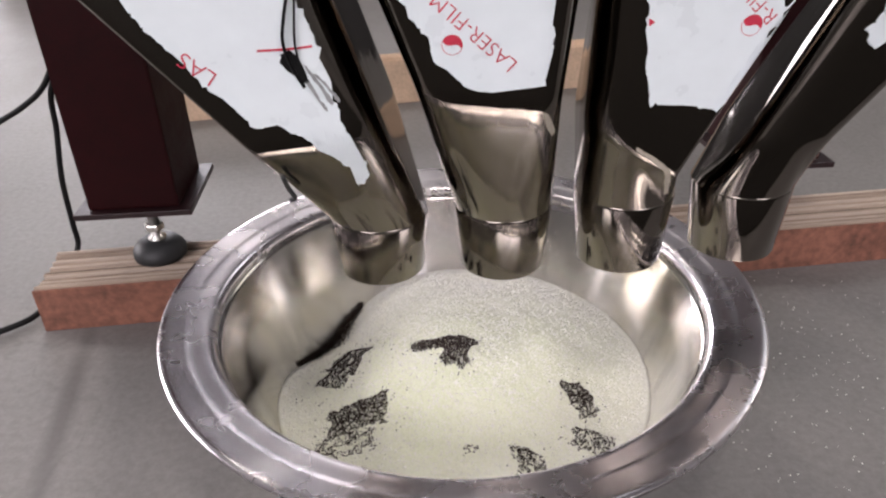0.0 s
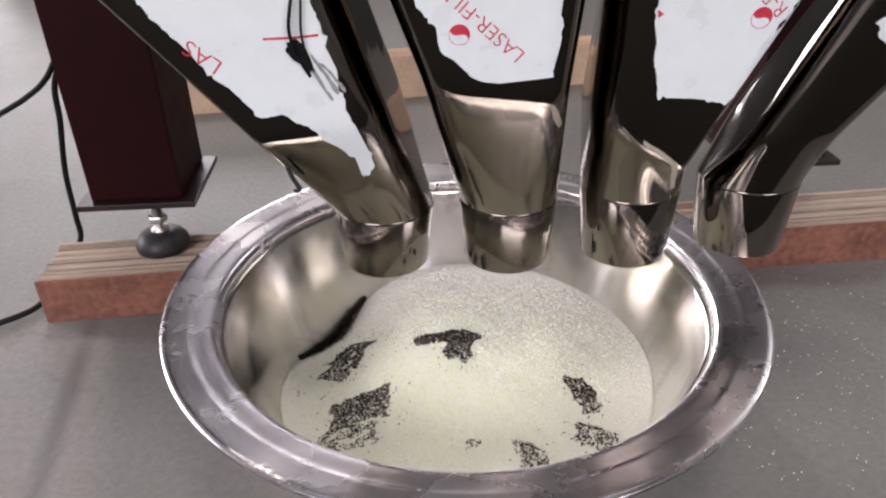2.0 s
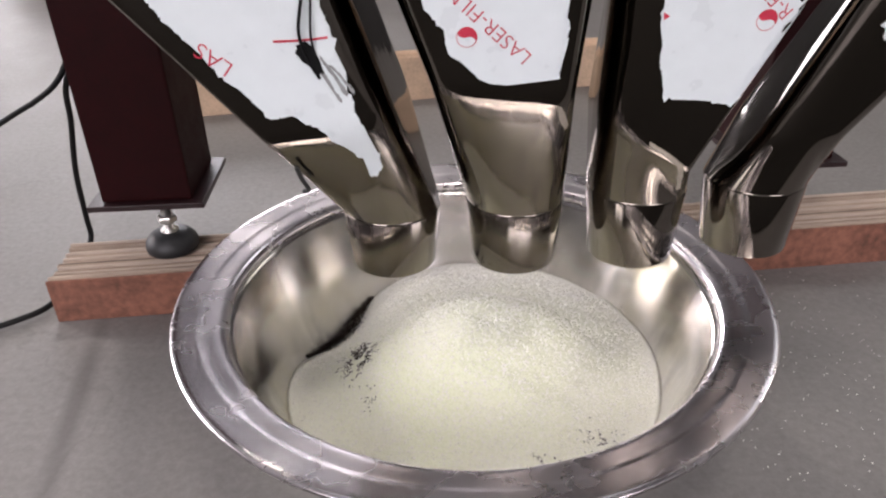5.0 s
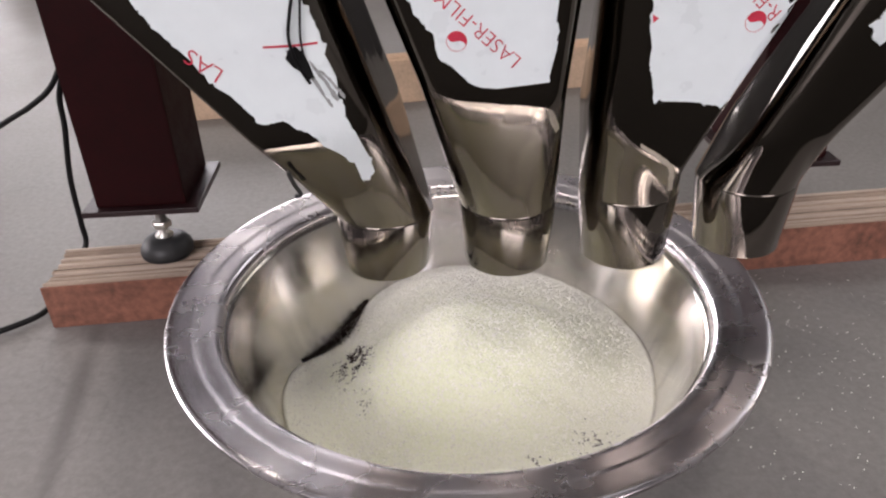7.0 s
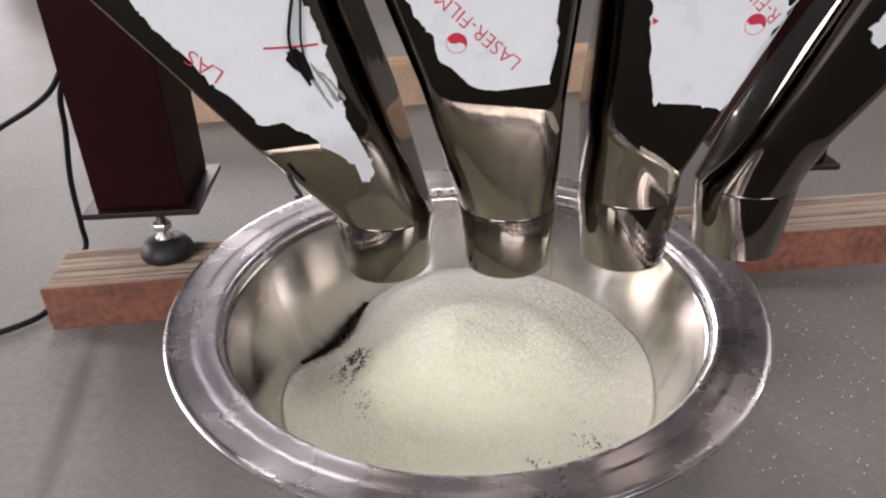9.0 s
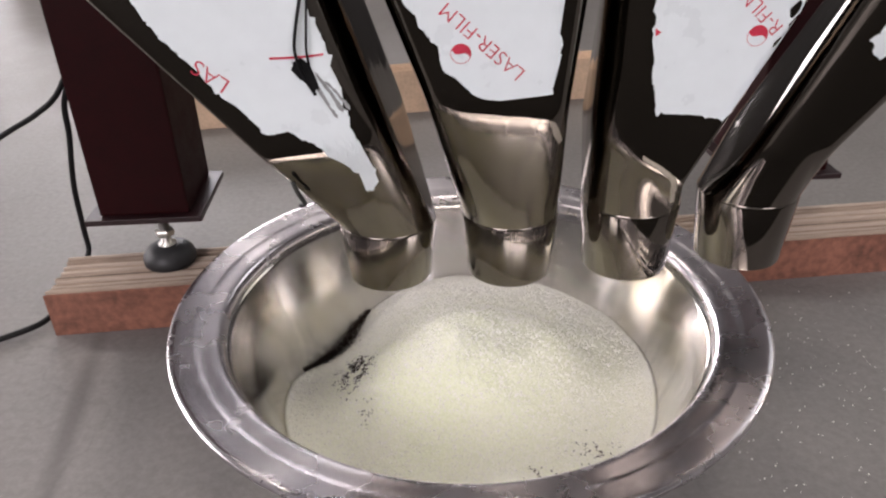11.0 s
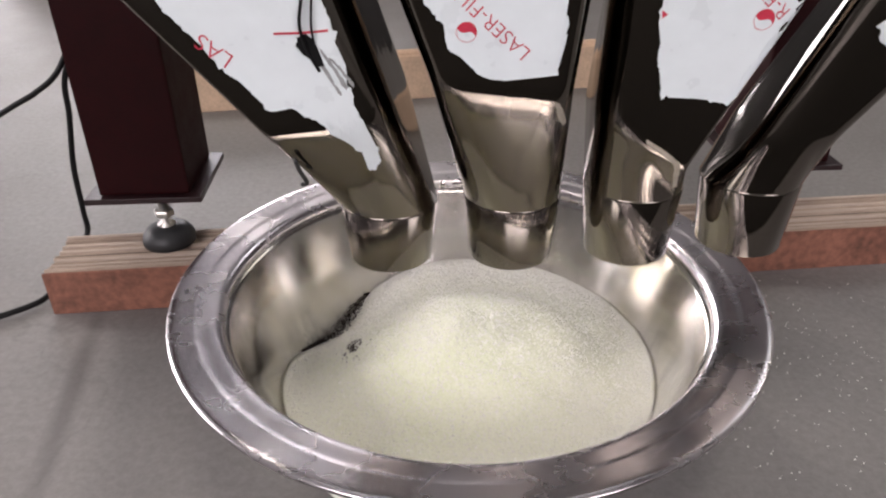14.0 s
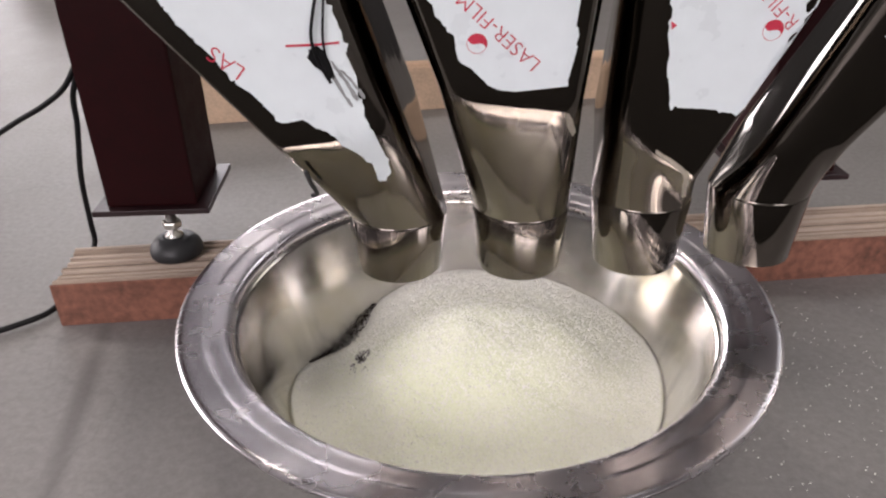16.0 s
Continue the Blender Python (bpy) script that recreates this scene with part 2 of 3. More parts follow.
def tube_along(points, r, n=12, steps=8):
    """A round cable through the points."""
    pts = []
    P = [Vector(p) for p in points]
    P = [2 * P[0] - P[1]] + P + [2 * P[-1] - P[-2]]
    for i in range(1, len(P) - 2):
        for s in range(steps):
            t = s / steps
            a, b, c, d = P[i - 1], P[i], P[i + 1], P[i + 2]
            pts.append(0.5 * ((2 * b) + (c - a) * t + (2 * a - 5 * b + 4 * c - d) * t * t + (3 * b - a - 3 * c + d) * t ** 3))
    pts.append(P[-2])
    bm = bmesh.new()
    rings = []
    side = Vector((0.3, 0.2, 1)).normalized()
    for i, p in enumerate(pts):
        d = (pts[min(i + 1, len(pts) - 1)] - pts[max(i - 1, 0)]).normalized()
        u = d.cross(side).normalized()
        w = d.cross(u).normalized()
        side = -w if w.dot(side) < 0 else w
        rings.append([bm.verts.new(p + r * (math.cos(2 * math.pi * k / n) * u + math.sin(2 * math.pi * k / n) * w)) for k in range(n)])
    for a, b in zip(rings, rings[1:]):
        for k in range(n):
            bm.faces.new((a[k], a[(k + 1) % n], b[(k + 1) % n], b[k]))
    bm.faces.new(rings[0]), bm.faces.new(rings[-1])
    bmesh.ops.recalc_face_normals(bm, faces=bm.faces)
    return bm


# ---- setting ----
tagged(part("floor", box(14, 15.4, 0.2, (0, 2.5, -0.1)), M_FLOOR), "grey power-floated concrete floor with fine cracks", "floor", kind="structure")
tagged(part("wall_east", box(0.2, 15, 5, (7.1, 2.5, 2.5)), M_WALL), "plain grey painted hall wall", "wall", kind="structure")
south = empty("wall_south", pose(0, -5.1, 0), "plain grey hall wall with two wide windows", "wall", kind="structure")
for sx, sz, x, z in ((3.1, 5, -5.45, 2.5), (3.0, 5, 0.6, 2.5), (1.9, 5, 6.05, 2.5), (3.0, 1.0, -2.4, 4.5), (3.0, 1.55, -2.4, 0.775), (3.0, 1.0, 3.6, 4.5), (3.0, 1.55, 3.6, 0.775)):
    part("wall_panel", box(sx, 0.2, sz, (x, 0, z)), M_WALL, south)
tagged(part("daylight_outside", box(10.6, 0.05, 4.2, (0.6, -5.6, 2.1)), M_GATE), "plain bright daylight outside the gate", "backdrop", kind="structure")
west = empty("wall_west", pose(-7.1, 2.5, 0), "plain grey hall wall with a wide open gate", "wall", kind="structure")
for sy, sz, y, z in ((5.0, 5, -5.0, 2.5), (5.4, 5, 4.8, 2.5), (4.6, 1.6, -0.2, 4.2), (4.6, 0.4, -0.2, 0.2)):
    part("wall_panel", box(0.2, sy, sz, (0, y, z)), M_WALL, west)
tagged(part("daylight_outside", box(0.05, 6.0, 4.2, (-7.6, 2.4, 2.1)), M_GATE), "plain bright daylight outside the gate", "backdrop", kind="structure")
# the north wall has a wide gate open to daylight
north = empty("wall_north", pose(0, 10.1, 0), "plain grey hall wall with a wide open gate", "wall", kind="structure")
for sx, sz, x, z in ((0.9, 5, -6.55, 2.5), (8.0, 5, 3.0, 2.5), (5.1, 1.5, -3.55, 4.25)):
    part("wall_panel", box(sx, 0.2, sz, (x, 0, z)), M_WALL, north)
tagged(part("daylight_outside", box(6.5, 0.05, 4.2, (-3.6, 10.6, 2.1)), M_GATE), "plain bright daylight outside the gate", "backdrop", kind="structure")
# two unseen dark walls, added to keep bright floor and gate off the outer chute
tagged(part("low_glare_blocker", box(1.5, 0.12, 0.40, (-1.05, 3.2, 0.20)), M_BLOCKER), "unseen low dark grey wall, added to darken reflections in the outer chute", "wall", kind="structure")
tagged(part("glare_blocker", box(7.3, 0.12, 2.1, (3.35, 3.2, 1.05)), M_BLOCKER), "unseen plain dark grey wall, added to darken reflections in the outer chute", "wall", kind="structure")
tagged(part("ceiling", box(14, 15.4, 0.2, (0, 2.5, 5.1)), M_CEIL), "grey sheet hall roof", "ceiling", kind="structure")

# unseen glowing panel, added to make the right of the rim paler
tagged(part("rim_fill_panel", box(3.4, 4.4, 0.02, (3.9, 6.6, 4.985)), M_RIM_FILL), "unseen glowing panel under the hall roof, added to brighten the basin rim", "roof light", kind="structure")
for lx, ly, lz, _ in LAMPS:
    lamp = empty("ceiling_lamp", pose(lx, ly, lz), "round white industrial ceiling lamp, lit", "lamp", "hall lamps")
    part("shade", lathe([(0.05, 0.12), (0.12, 0.10), (0.26, 0.0), (0.255, 0.0), (0.11, 0.09), (0.0, 0.10)], 32), M_ZINC, lamp)
    part("bulb", lathe([(0.0, 0.02), (0.2, 0.03), (0.2, 0.04), (0.0, 0.05)], 32), M_LAMP, lamp)
    part("hanger", box(0.02, 0.02, 4.98 - lz - 0.11, (0, 0, (4.98 - lz + 0.11) / 2)), M_ZINC, lamp)

# unseen black sheet, added so that the chute fronts mirror something dark
mat = part("reflection_darkener", box(3.6, 1.2, 0.008, (0.45, -0.30, 0.004), 0.002, 1), M_DARKENER)
tagged(mat, "unseen black sheet on the concrete floor, added to darken reflections in the chutes", "mat")


# ---- wooden sleepers under the machine ----
def sleeper(name, a, b, width, height, label, face, top):
    """A beam whose lower front edge runs from a to b on the floor."""
    a, b = Vector(a), Vector(b)
    along = b - a
    length, turn = along.length, math.degrees(math.atan2(along.y, along.x))
    ob = empty(name, pose(a.x, a.y, 0, 0, 0, turn), label, "timber")
    rng = random.Random(7)
    plies, d = [], 0.0
    while d < width - 0.003:
        w = min(rng.uniform(0.0022, 0.0048), width - d)
        plies.append((d, w))
        d += w
    for k, (d, w) in enumerate(plies):
        first = k == 0
        h = height - (0 if first else rng.uniform(0.0, 0.0055))
        x0 = rng.uniform(0.0, 0.004)
        bm = box(length - x0, w - 0.0011, h, (x0 + (length - x0) / 2, d + w / 2, h / 2), 0.0012, 1)
        part("ply", bm, [face if first else top], ob)
    return ob


sleeper("timber_sleeper", (-0.468, 0.7215), (0.62, 0.842), 0.092, 0.056, "laminated veneer timber sleeper with a red-stained face", M_FACE, ply_layers())
sleeper("timber_sleeper", (-0.60, 1.385), (0.75, 1.64), 0.06, 0.088, "pale pine timber sleeper lying behind the machine", M_PINE, M_PINE)


# ---- machine frame ----
machine = empty("weighing_machine", pose(0, 0, 0), "dark red painted steel weighing machine frame on levelling feet", "machine")


def leg(x, y, side):
    """A square column; its plate, foot, stem and nut are its own pieces."""
    column = part("leg", box(0.102, 0.112, 0.72, (0, 0, 0.428), 0.003), M_RED, machine)
    column.matrix_local = pose(x, y, 0.056, 0, 0, 4)
    fx, fy = 0.014 * side, -0.046
    part("base_plate", box(0.132, 0.132, 0.007, (0, 0, 0.0645), 0.001), M_PLATE, column, "scuffed red base plate")
    part("foot_pad", lathe([(0.0, 0.0), (0.0285, 0.0), (0.0305, 0.002), (0.031, 0.007), (0.0295, 0.013), (0.024, 0.020), (0.018, 0.023), (0.012, 0.024), (0.0, 0.024)], 48, (fx, fy, 0)), M_RUBBER, column, "black rubber levelling pad", smooth=True)
    part("stem", lathe([(0.0, 0.022), (0.010, 0.022), (0.0105, 0.026), (0.006, 0.028), (0.0058, 0.062), (0.0, 0.062)], 24, (fx, fy, 0)), M_ZINC, column, "threaded zinc stem", smooth=True)
    part("nut", lathe([(0.0, 0.036), (0.0105, 0.036), (0.0115, 0.0375), (0.0115, 0.0425), (0.0105, 0.044), (0.0, 0.044)], 6, (fx, fy, 0)), M_ZINC, column, "zinc lock nut")
    return column


leg(-0.362, 0.842, 1)
leg(0.413, 0.93, -1)
# bars that carry the chutes between the legs
part("cross_bar", box(0.70, 0.06, 0.08, (0.03, 0.90, 0.70), 0.003), M_RED, machine)
part("mounting_bar", box(0.80, 0.03, 0.05, (0.085, 0.615, 0.535), 0.002), M_RED, machine)
for bar_x in (-0.26, 0.33):
    part("arm", box(0.04, 0.28, 0.05, (bar_x, 0.76, 0.535), 0.002), M_RED, machine)
    part("upright", box(0.04, 0.04, 0.12, (bar_x, 0.90, 0.62), 0.002), M_RED, machine)


# ---- chutes ----
def chute(centre, seam_z, tip_z, spans, fold, fold_rounds, fold_z, corners, rounds, top_z, label):
    """A steel chute: a flat-sided mouth, folded at the heights fold_z into a square-to-round piece, and a round spout. fold and corners: front right, back right, back left, front left; rounds: their radii; spans: the arcs of the spout's ring on which the front, right, back and left faces stand."""
    ob = empty("discharge_chute", pose(centre[0], centre[1], seam_z), label, "chute", "discharge chutes over the basin")
    r1, r0, q = 0.0372, 0.0325, 14

    def outline(points, radii):
        out = []
        for i in range(4):
            last, c, nxt = Vector(points[i - 1]), Vector(points[i]), Vector(points[(i + 1) % 4])
            d0, d1 = (last - c).normalized(), (nxt - c).normalized()
            begin = last - d0 * radii[i - 1]
            flat = [begin.lerp(c + d0 * radii[i], k / 6) for k in range(6)]
            bend = [c + d0 * radii[i] * (1 - k / q) ** 2 + d1 * radii[i] * (k / q) ** 2 for k in range(q)]
            out += [p - Vector((centre[0], centre[1], seam_z)) for p in flat + bend]
        return out

    ring = []
    for i in range(4):
        a0, a1 = spans[i]
        a2 = spans[(i + 1) % 4][0] + (360 if i == 3 else 0)
        for a in [a0 + (a1 - a0) * k / 6 for k in range(6)] + [a1 + (a2 - a1) * k / q for k in range(q)]:
            ring.append(Vector((r1 * math.cos(radians(a)), r1 * math.sin(radians(a)), 0)))
    mid = outline([(x, y, z) for (x, y), z in zip(fold, fold_z)], fold_rounds)
    top = outline([(x, y, top_z) for x, y in corners], rounds)
    n = len(ring)

    def line(a, b, c):
        """From the ring over the fold, slightly rounded, to the mouth."""
        low, high = b + (a - b).normalized() * 0.007, b + (c - b).normalized() * 0.007
        out = [a.lerp(low, k / 8) for k in range(8)]
        out += [low * (1 - t) ** 2 + b * 2 * t * (1 - t) + high * t * t for t in (0, 0.25, 0.5, 0.75)]
        return out + [high.lerp(c, k / 8) for k in range(9)]

    bm = bmesh.new()
    lines = [[bm.verts.new(p) for p in line(a, b, c)] for a, b, c in zip(ring, mid, top)]
    for k in range(n):
        for a, b, c, d in zip(lines[k], lines[(k + 1) % n], lines[(k + 1) % n][1:], lines[k][1:]):
            bm.faces.new((a, b, c, d))
    bmesh.ops.recalc_face_normals(bm, faces=bm.faces)
    tree = BVHTree.FromBMesh(bm)
    body = part("hopper_body", bm, M_CHUTE, ob, smooth=True)
    wall = body.modifiers.new("wall", "SOLIDIFY")
    wall.thickness, wall.use_rim = 0.0012, False
    z = tip_z - seam_z
    bm = bmesh.new()
    rows = []
    for grow, height in ((1.0, 0.0), (1.008, -0.0005), (1.008, -0.0018), ((r0 + 0.0003) / r1, z + 0.0006), (r0 / r1, z), ((r0 - 0.0012) / r1, z), (1 - 0.0014 / r1, 0.0)):
        rows.append([bm.verts.new((p.x * grow, p.y * grow, height)) for p in ring])
    for a, b in zip(rows, rows[1:]):
        for k in range(n):
            bm.faces.new((a[k], a[(k + 1) % n], b[(k + 1) % n], b[k]))
    bmesh.ops.recalc_face_normals(bm, faces=bm.faces)
    part("spout", bm, M_CHUTE, ob, smooth=True).data.set_sharp_from_angle(angle=radians(40))
    return ob, tree


TOP = 0.56
C1 = chute((-0.052, 0.535), 0.246, 0.1975, ((-138, -88), (-15, -5), (80, 100), (175, 180)),
           [(-0.044, 0.456), (-0.036, 0.56), (-0.118, 0.56), (-0.121, 0.452)], (0.032, 0.02, 0.012, 0.006), (0.338, 0.338, 0.330, 0.328),
           [(-0.108, 0.430), (-0.112, 0.57), (-0.30, 0.57), (-0.312, 0.430)], (0.044, 0.02, 0.02, 0.012), TOP, "polished stainless chute with torn white film, slanting sideways")
C2 = chute((0.042, 0.536), 0.251, 0.199, ((-104, -84), (-5, 5), (80, 100), (175, 185)),
           [(0.071, 0.458), (0.077, 0.57), (-0.020, 0.57), (-0.018, 0.458)], (0.018, 0.02, 0.02, 0.020), (0.351, 0.351, 0.359, 0.359),
           [(0.090, 0.436), (0.095, 0.57), (-0.085, 0.57), (-0.093, 0.436)], (0.034, 0.02, 0.02, 0.036), TOP, "polished stainless chute with torn white film and red print")
C3 = chute((0.1345, 0.540), 0.257, 0.200, ((-58, -48), (10, 20), (80, 100), (175, 185)),
           [(0.157, 0.489), (0.165, 0.575), (0.097, 0.575), (0.091, 0.483)], (0.005, 0.02, 0.02, 0.046), (0.2885, 0.29, 0.32, 0.328),
           [(0.284, 0.475), (0.27, 0.58), (0.122, 0.58), (0.086, 0.452)], (0.015, 0.02, 0.02, 0.036), TOP, "polished stainless chute with a ragged film remnant")
C4 = chute((0.226, 0.546), 0.260, 0.204, ((-112, -32), (-10, 20), (80, 100), (172, 200)),
           [(0.268, 0.504), (0.272, 0.578), (0.214, 0.580), (0.206, 0.496)], (0.016, 0.02, 0.02, 0.028), (0.305, 0.305, 0.305, 0.305),
           [(0.430, 0.478), (0.44, 0.60), (0.366, 0.59), (0.286, 0.460)], (0.008, 0.02, 0.02, 0.034), TOP, "polished stainless chute, bare and dark, slanting outward")

# ---- basin ----
basin = empty("steel_basin", pose(0.009, 0.569, 0), "round stainless steel basin with a wide rolled rim", "basin")
WALL = [(0.135, 0.004), (0.150, 0.008), (0.162, 0.022), (0.172, 0.050), (0.184, 0.085), (0.197, 0.120), (0.203, 0.1325), (0.2060, 0.1380)]
# a tight inner edge, a level shoulder, a fine crease and a flange rising to a rolled border
RIM = [(0.2061, 0.1381), (0.2074, 0.1418), (0.2090, 0.1444), (0.2112, 0.1460), (0.2150, 0.1467), (0.2200, 0.1471), (0.2250, 0.1475), (0.2278, 0.1480), (0.2292, 0.1486), (0.2308, 0.1488), (0.2340, 0.1491), (0.2400, 0.1499), (0.2450, 0.1506), (0.2478, 0.1509), (0.2498, 0.1506), (0.2511, 0.1493), (0.2509, 0.1472), (0.2488, 0.1472), (0.2484, 0.1496), (0.2400, 0.1486), (0.2310, 0.1475), (0.2200, 0.1458), (0.2120, 0.1446), (0.2075, 0.1385)]
part("bowl", lathe([(0.0, 0.004)] + WALL + [(r + 0.0012, z - 0.0012) for r, z in WALL[::-1]] + [(0.0, 0.0015)], 160), M_BASIN, basin, smooth=True)
part("rolled_rim", lathe(RIM, 160, closed=True), M_RIM, basin, "rolled steel rim with dull smudges", smooth=True)


# ---- sugar ----
BX, BY = 0.009, 0.569


def wall_radius(z):
    for (r0, z0), (r1, z1) in zip(WALL, WALL[1:]):
        if z0 <= z <= z1:
            return r0 + (r1 - r0) * (z - z0) / (z1 - z0)
    return WALL[0][0]


def edge(a):
    """Height at which the sugar meets the basin's wall, round the basin."""
    gap = math.degrees(a) % 360 - 148
    return 0.050 + 0.008 * math.sin(a) + 0.004 * math.cos(a) - 0.028 * math.exp(-(gap / 24) ** 2) + 0.0015 * noise.noise(Vector((math.cos(a) * 4, math.sin(a) * 4, 1.5)))


def heap_height(x, y):
    """Height of the settled sugar, x and y from the basin's middle."""
    a = math.atan2(y, x)
    ez = edge(a)
    ring = math.hypot(x, y)
    ez = 0.050 + (ez - 0.050) * min(1.0, ring / 0.15) ** 1.5
    er = wall_radius(ez) + 0.0004
    px, py = 0.014, 0.010
    t = min(1.0, math.hypot(x, y) / er)
    d = math.hypot(x - px, y - py)
    z = ez + 0.054 * (math.sqrt((1 - t) ** 2 + 0.0) - 0.16 * math.exp(-(d / 0.045) ** 2) * (1 - t)) + 0.004 * t * (1 - t)
    v = Vector((x * 13 + 3, y * 13, 3.0))
    fade = 1 - t ** 4
    return z + fade * (0.006 * noise.noise(v) + 0.0025 * noise.noise(v * 3.3)) + 0.0008 * noise.noise(v * 14) + 0.0005 * noise.noise(v * 45)


def fresh_height(x, y, lift):
    """The poured mound: a blunt cone with a hollow round its back and a slide to one side."""
    dx, dy = (x - 0.018) / 1.1, y - 0.012
    d = math.hypot(dx, dy)
    mound = 0.017 * max(0.0, 1 - d / 0.090) ** 0.85 - 0.003 * math.exp(-(d / 0.018) ** 2)
    back = 0.5 + 0.5 * math.sin(math.atan2(dy, dx) + 0.2)
    moat = 0.0055 * back * math.exp(-((d - 0.070) / 0.013) ** 2)
    side = 0.006 * math.exp(-(((x - 0.10) / 0.035) ** 2 + ((y + 0.01) / 0.06) ** 2))
    v = Vector((x * 40, y * 40, 8.0))
    return heap_height(x, y) + lift + mound - moat + side + 0.0009 * noise.noise(v)


def heap(name, height, label):
    """Sugar with the given height over the basin's floor, closed below."""
    bm = bmesh.new()
    nr, na = 72, 200
    rings = []
    for i in range(nr + 1):
        t = i / nr
        row = []
        for k in range(na if i else 1):
            a = 2 * math.pi * k / na
            er = wall_radius(edge(math.atan2(math.sin(a), math.cos(a)))) + 0.0004
            x, y = er * t * math.cos(a), er * t * math.sin(a)
            row.append(bm.verts.new((x, y, height(x, y))))
        rings.append(row)
    for a, b in zip(rings, rings[1:]):
        for k in range(na):
            j = (k + 1) % na
            if len(a) == 1:
                bm.faces.new((a[0], b[k], b[j]))
            else:
                bm.faces.new((a[k], b[k], b[j], a[j]))
    low = [bm.verts.new((v.co.x * 0.86, v.co.y * 0.86, 0.020)) for v in rings[-1]]
    for k in range(na):
        j = (k + 1) % na
        bm.faces.new((rings[-1][k], low[k], low[j], rings[-1][j]))
    bm.faces.new(low[::-1])
    bmesh.ops.recalc_face_normals(bm, faces=bm.faces)
    rng = random.Random(5)
    for _ in range(15000):
        a, t = rng.uniform(0, 2 * math.pi), math.sqrt(rng.random()) * 0.985
        er = wall_radius(edge(math.atan2(math.sin(a), math.cos(a))))
        x, y = er * t * math.cos(a), er * t * math.sin(a)
        c, r = Vector((x, y, height(x, y) + 0.0001)), rng.uniform(0.0003, 0.00082)
        m = Euler((rng.uniform(0, 6), rng.uniform(0, 6), rng.uniform(0, 6))).to_matrix()
        v = [bm.verts.new(c + m @ Vector(p) * r) for p in ((1, 1, 1), (1, -1, -1), (-1, 1, -1), (-1, -1, 1))]
        for i, j, k in ((0, 1, 2), (0, 3, 1), (0, 2, 3), (1, 3, 2)):
            bm.faces.new((v[i], v[j], v[k])).material_index = 1
    ob = part(name, bm, [M_SUGAR, M_CRYSTAL], smooth=False)
    for f in ob.data.polygons:
        f.use_smooth = f.material_index == 0
    ob.matrix_world = pose(BX, BY, 0)
    return tagged(ob, label, "sugar", kind="stuff")


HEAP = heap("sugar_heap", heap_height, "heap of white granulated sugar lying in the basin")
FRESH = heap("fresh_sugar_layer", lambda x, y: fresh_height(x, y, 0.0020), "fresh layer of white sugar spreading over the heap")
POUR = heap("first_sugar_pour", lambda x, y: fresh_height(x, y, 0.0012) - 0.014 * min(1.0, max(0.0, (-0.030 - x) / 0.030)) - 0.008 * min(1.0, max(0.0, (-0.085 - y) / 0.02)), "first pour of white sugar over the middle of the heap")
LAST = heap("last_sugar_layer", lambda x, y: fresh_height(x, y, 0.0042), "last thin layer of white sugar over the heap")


def grains(name, spots, size, mat, label, category):
    """Many small crystals, each a rough octahedron, joined."""
    rng = random.Random(len(spots))
    verts, faces = [], []
    for p in spots:
        s = size * rng.uniform(0.6, 1.35)
        m = Euler((rng.uniform(0, 6), rng.uniform(0, 6), rng.uniform(0, 6))).to_matrix()
        b = len(verts)
        for c in ((1, 0, 0), (-1, 0, 0), (0, 1, 0), (0, -1, 0), (0, 0, 1), (0, 0, -1)):
            verts.append(Vector(p) + m @ Vector(c) * s * rng.uniform(0.7, 1.1))
        faces += [(b + i, b + j, b + k) for i, j, k in ((0, 2, 4), (2, 1, 4), (1, 3, 4), (3, 0, 4), (2, 0, 5), (1, 2, 5), (3, 1, 5), (0, 3, 5))]
    me = bpy.data.meshes.new(name)
    me.from_pydata(verts, [], faces)
    me.materials.append(mat)
    return tagged(new(name, me), label, category, kind="stuff")


# black grains showing through in angular patches: middle, half sizes, turn, share filled
PATCHES = [(-0.107, 0.002, 0.016, 0.029, -24, 0.62), (-0.017, -0.005, 0.029, 0.0075, -3, 0.95), (-0.005, -0.021, 0.013, 0.013, 6, 0.9), (-0.090, -0.066, 0.026, 0.014, 4, 0.72),
           (-0.097, -0.090, 0.028, 0.010, 5, 0.36), (0.102, -0.052, 0.011, 0.018, 24, 0.75), (0.106, -0.095, 0.017, 0.010, -12, 0.45), (0.052, -0.121, 0.012, 0.014, 8, 0.5),
           (0.0045, -0.110, 0.006, 0.004, 0, 0.3), (-0.09, -0.117, 0.010, 0.005, 0, 0.25)]
rng = random.Random(11)
spots = []
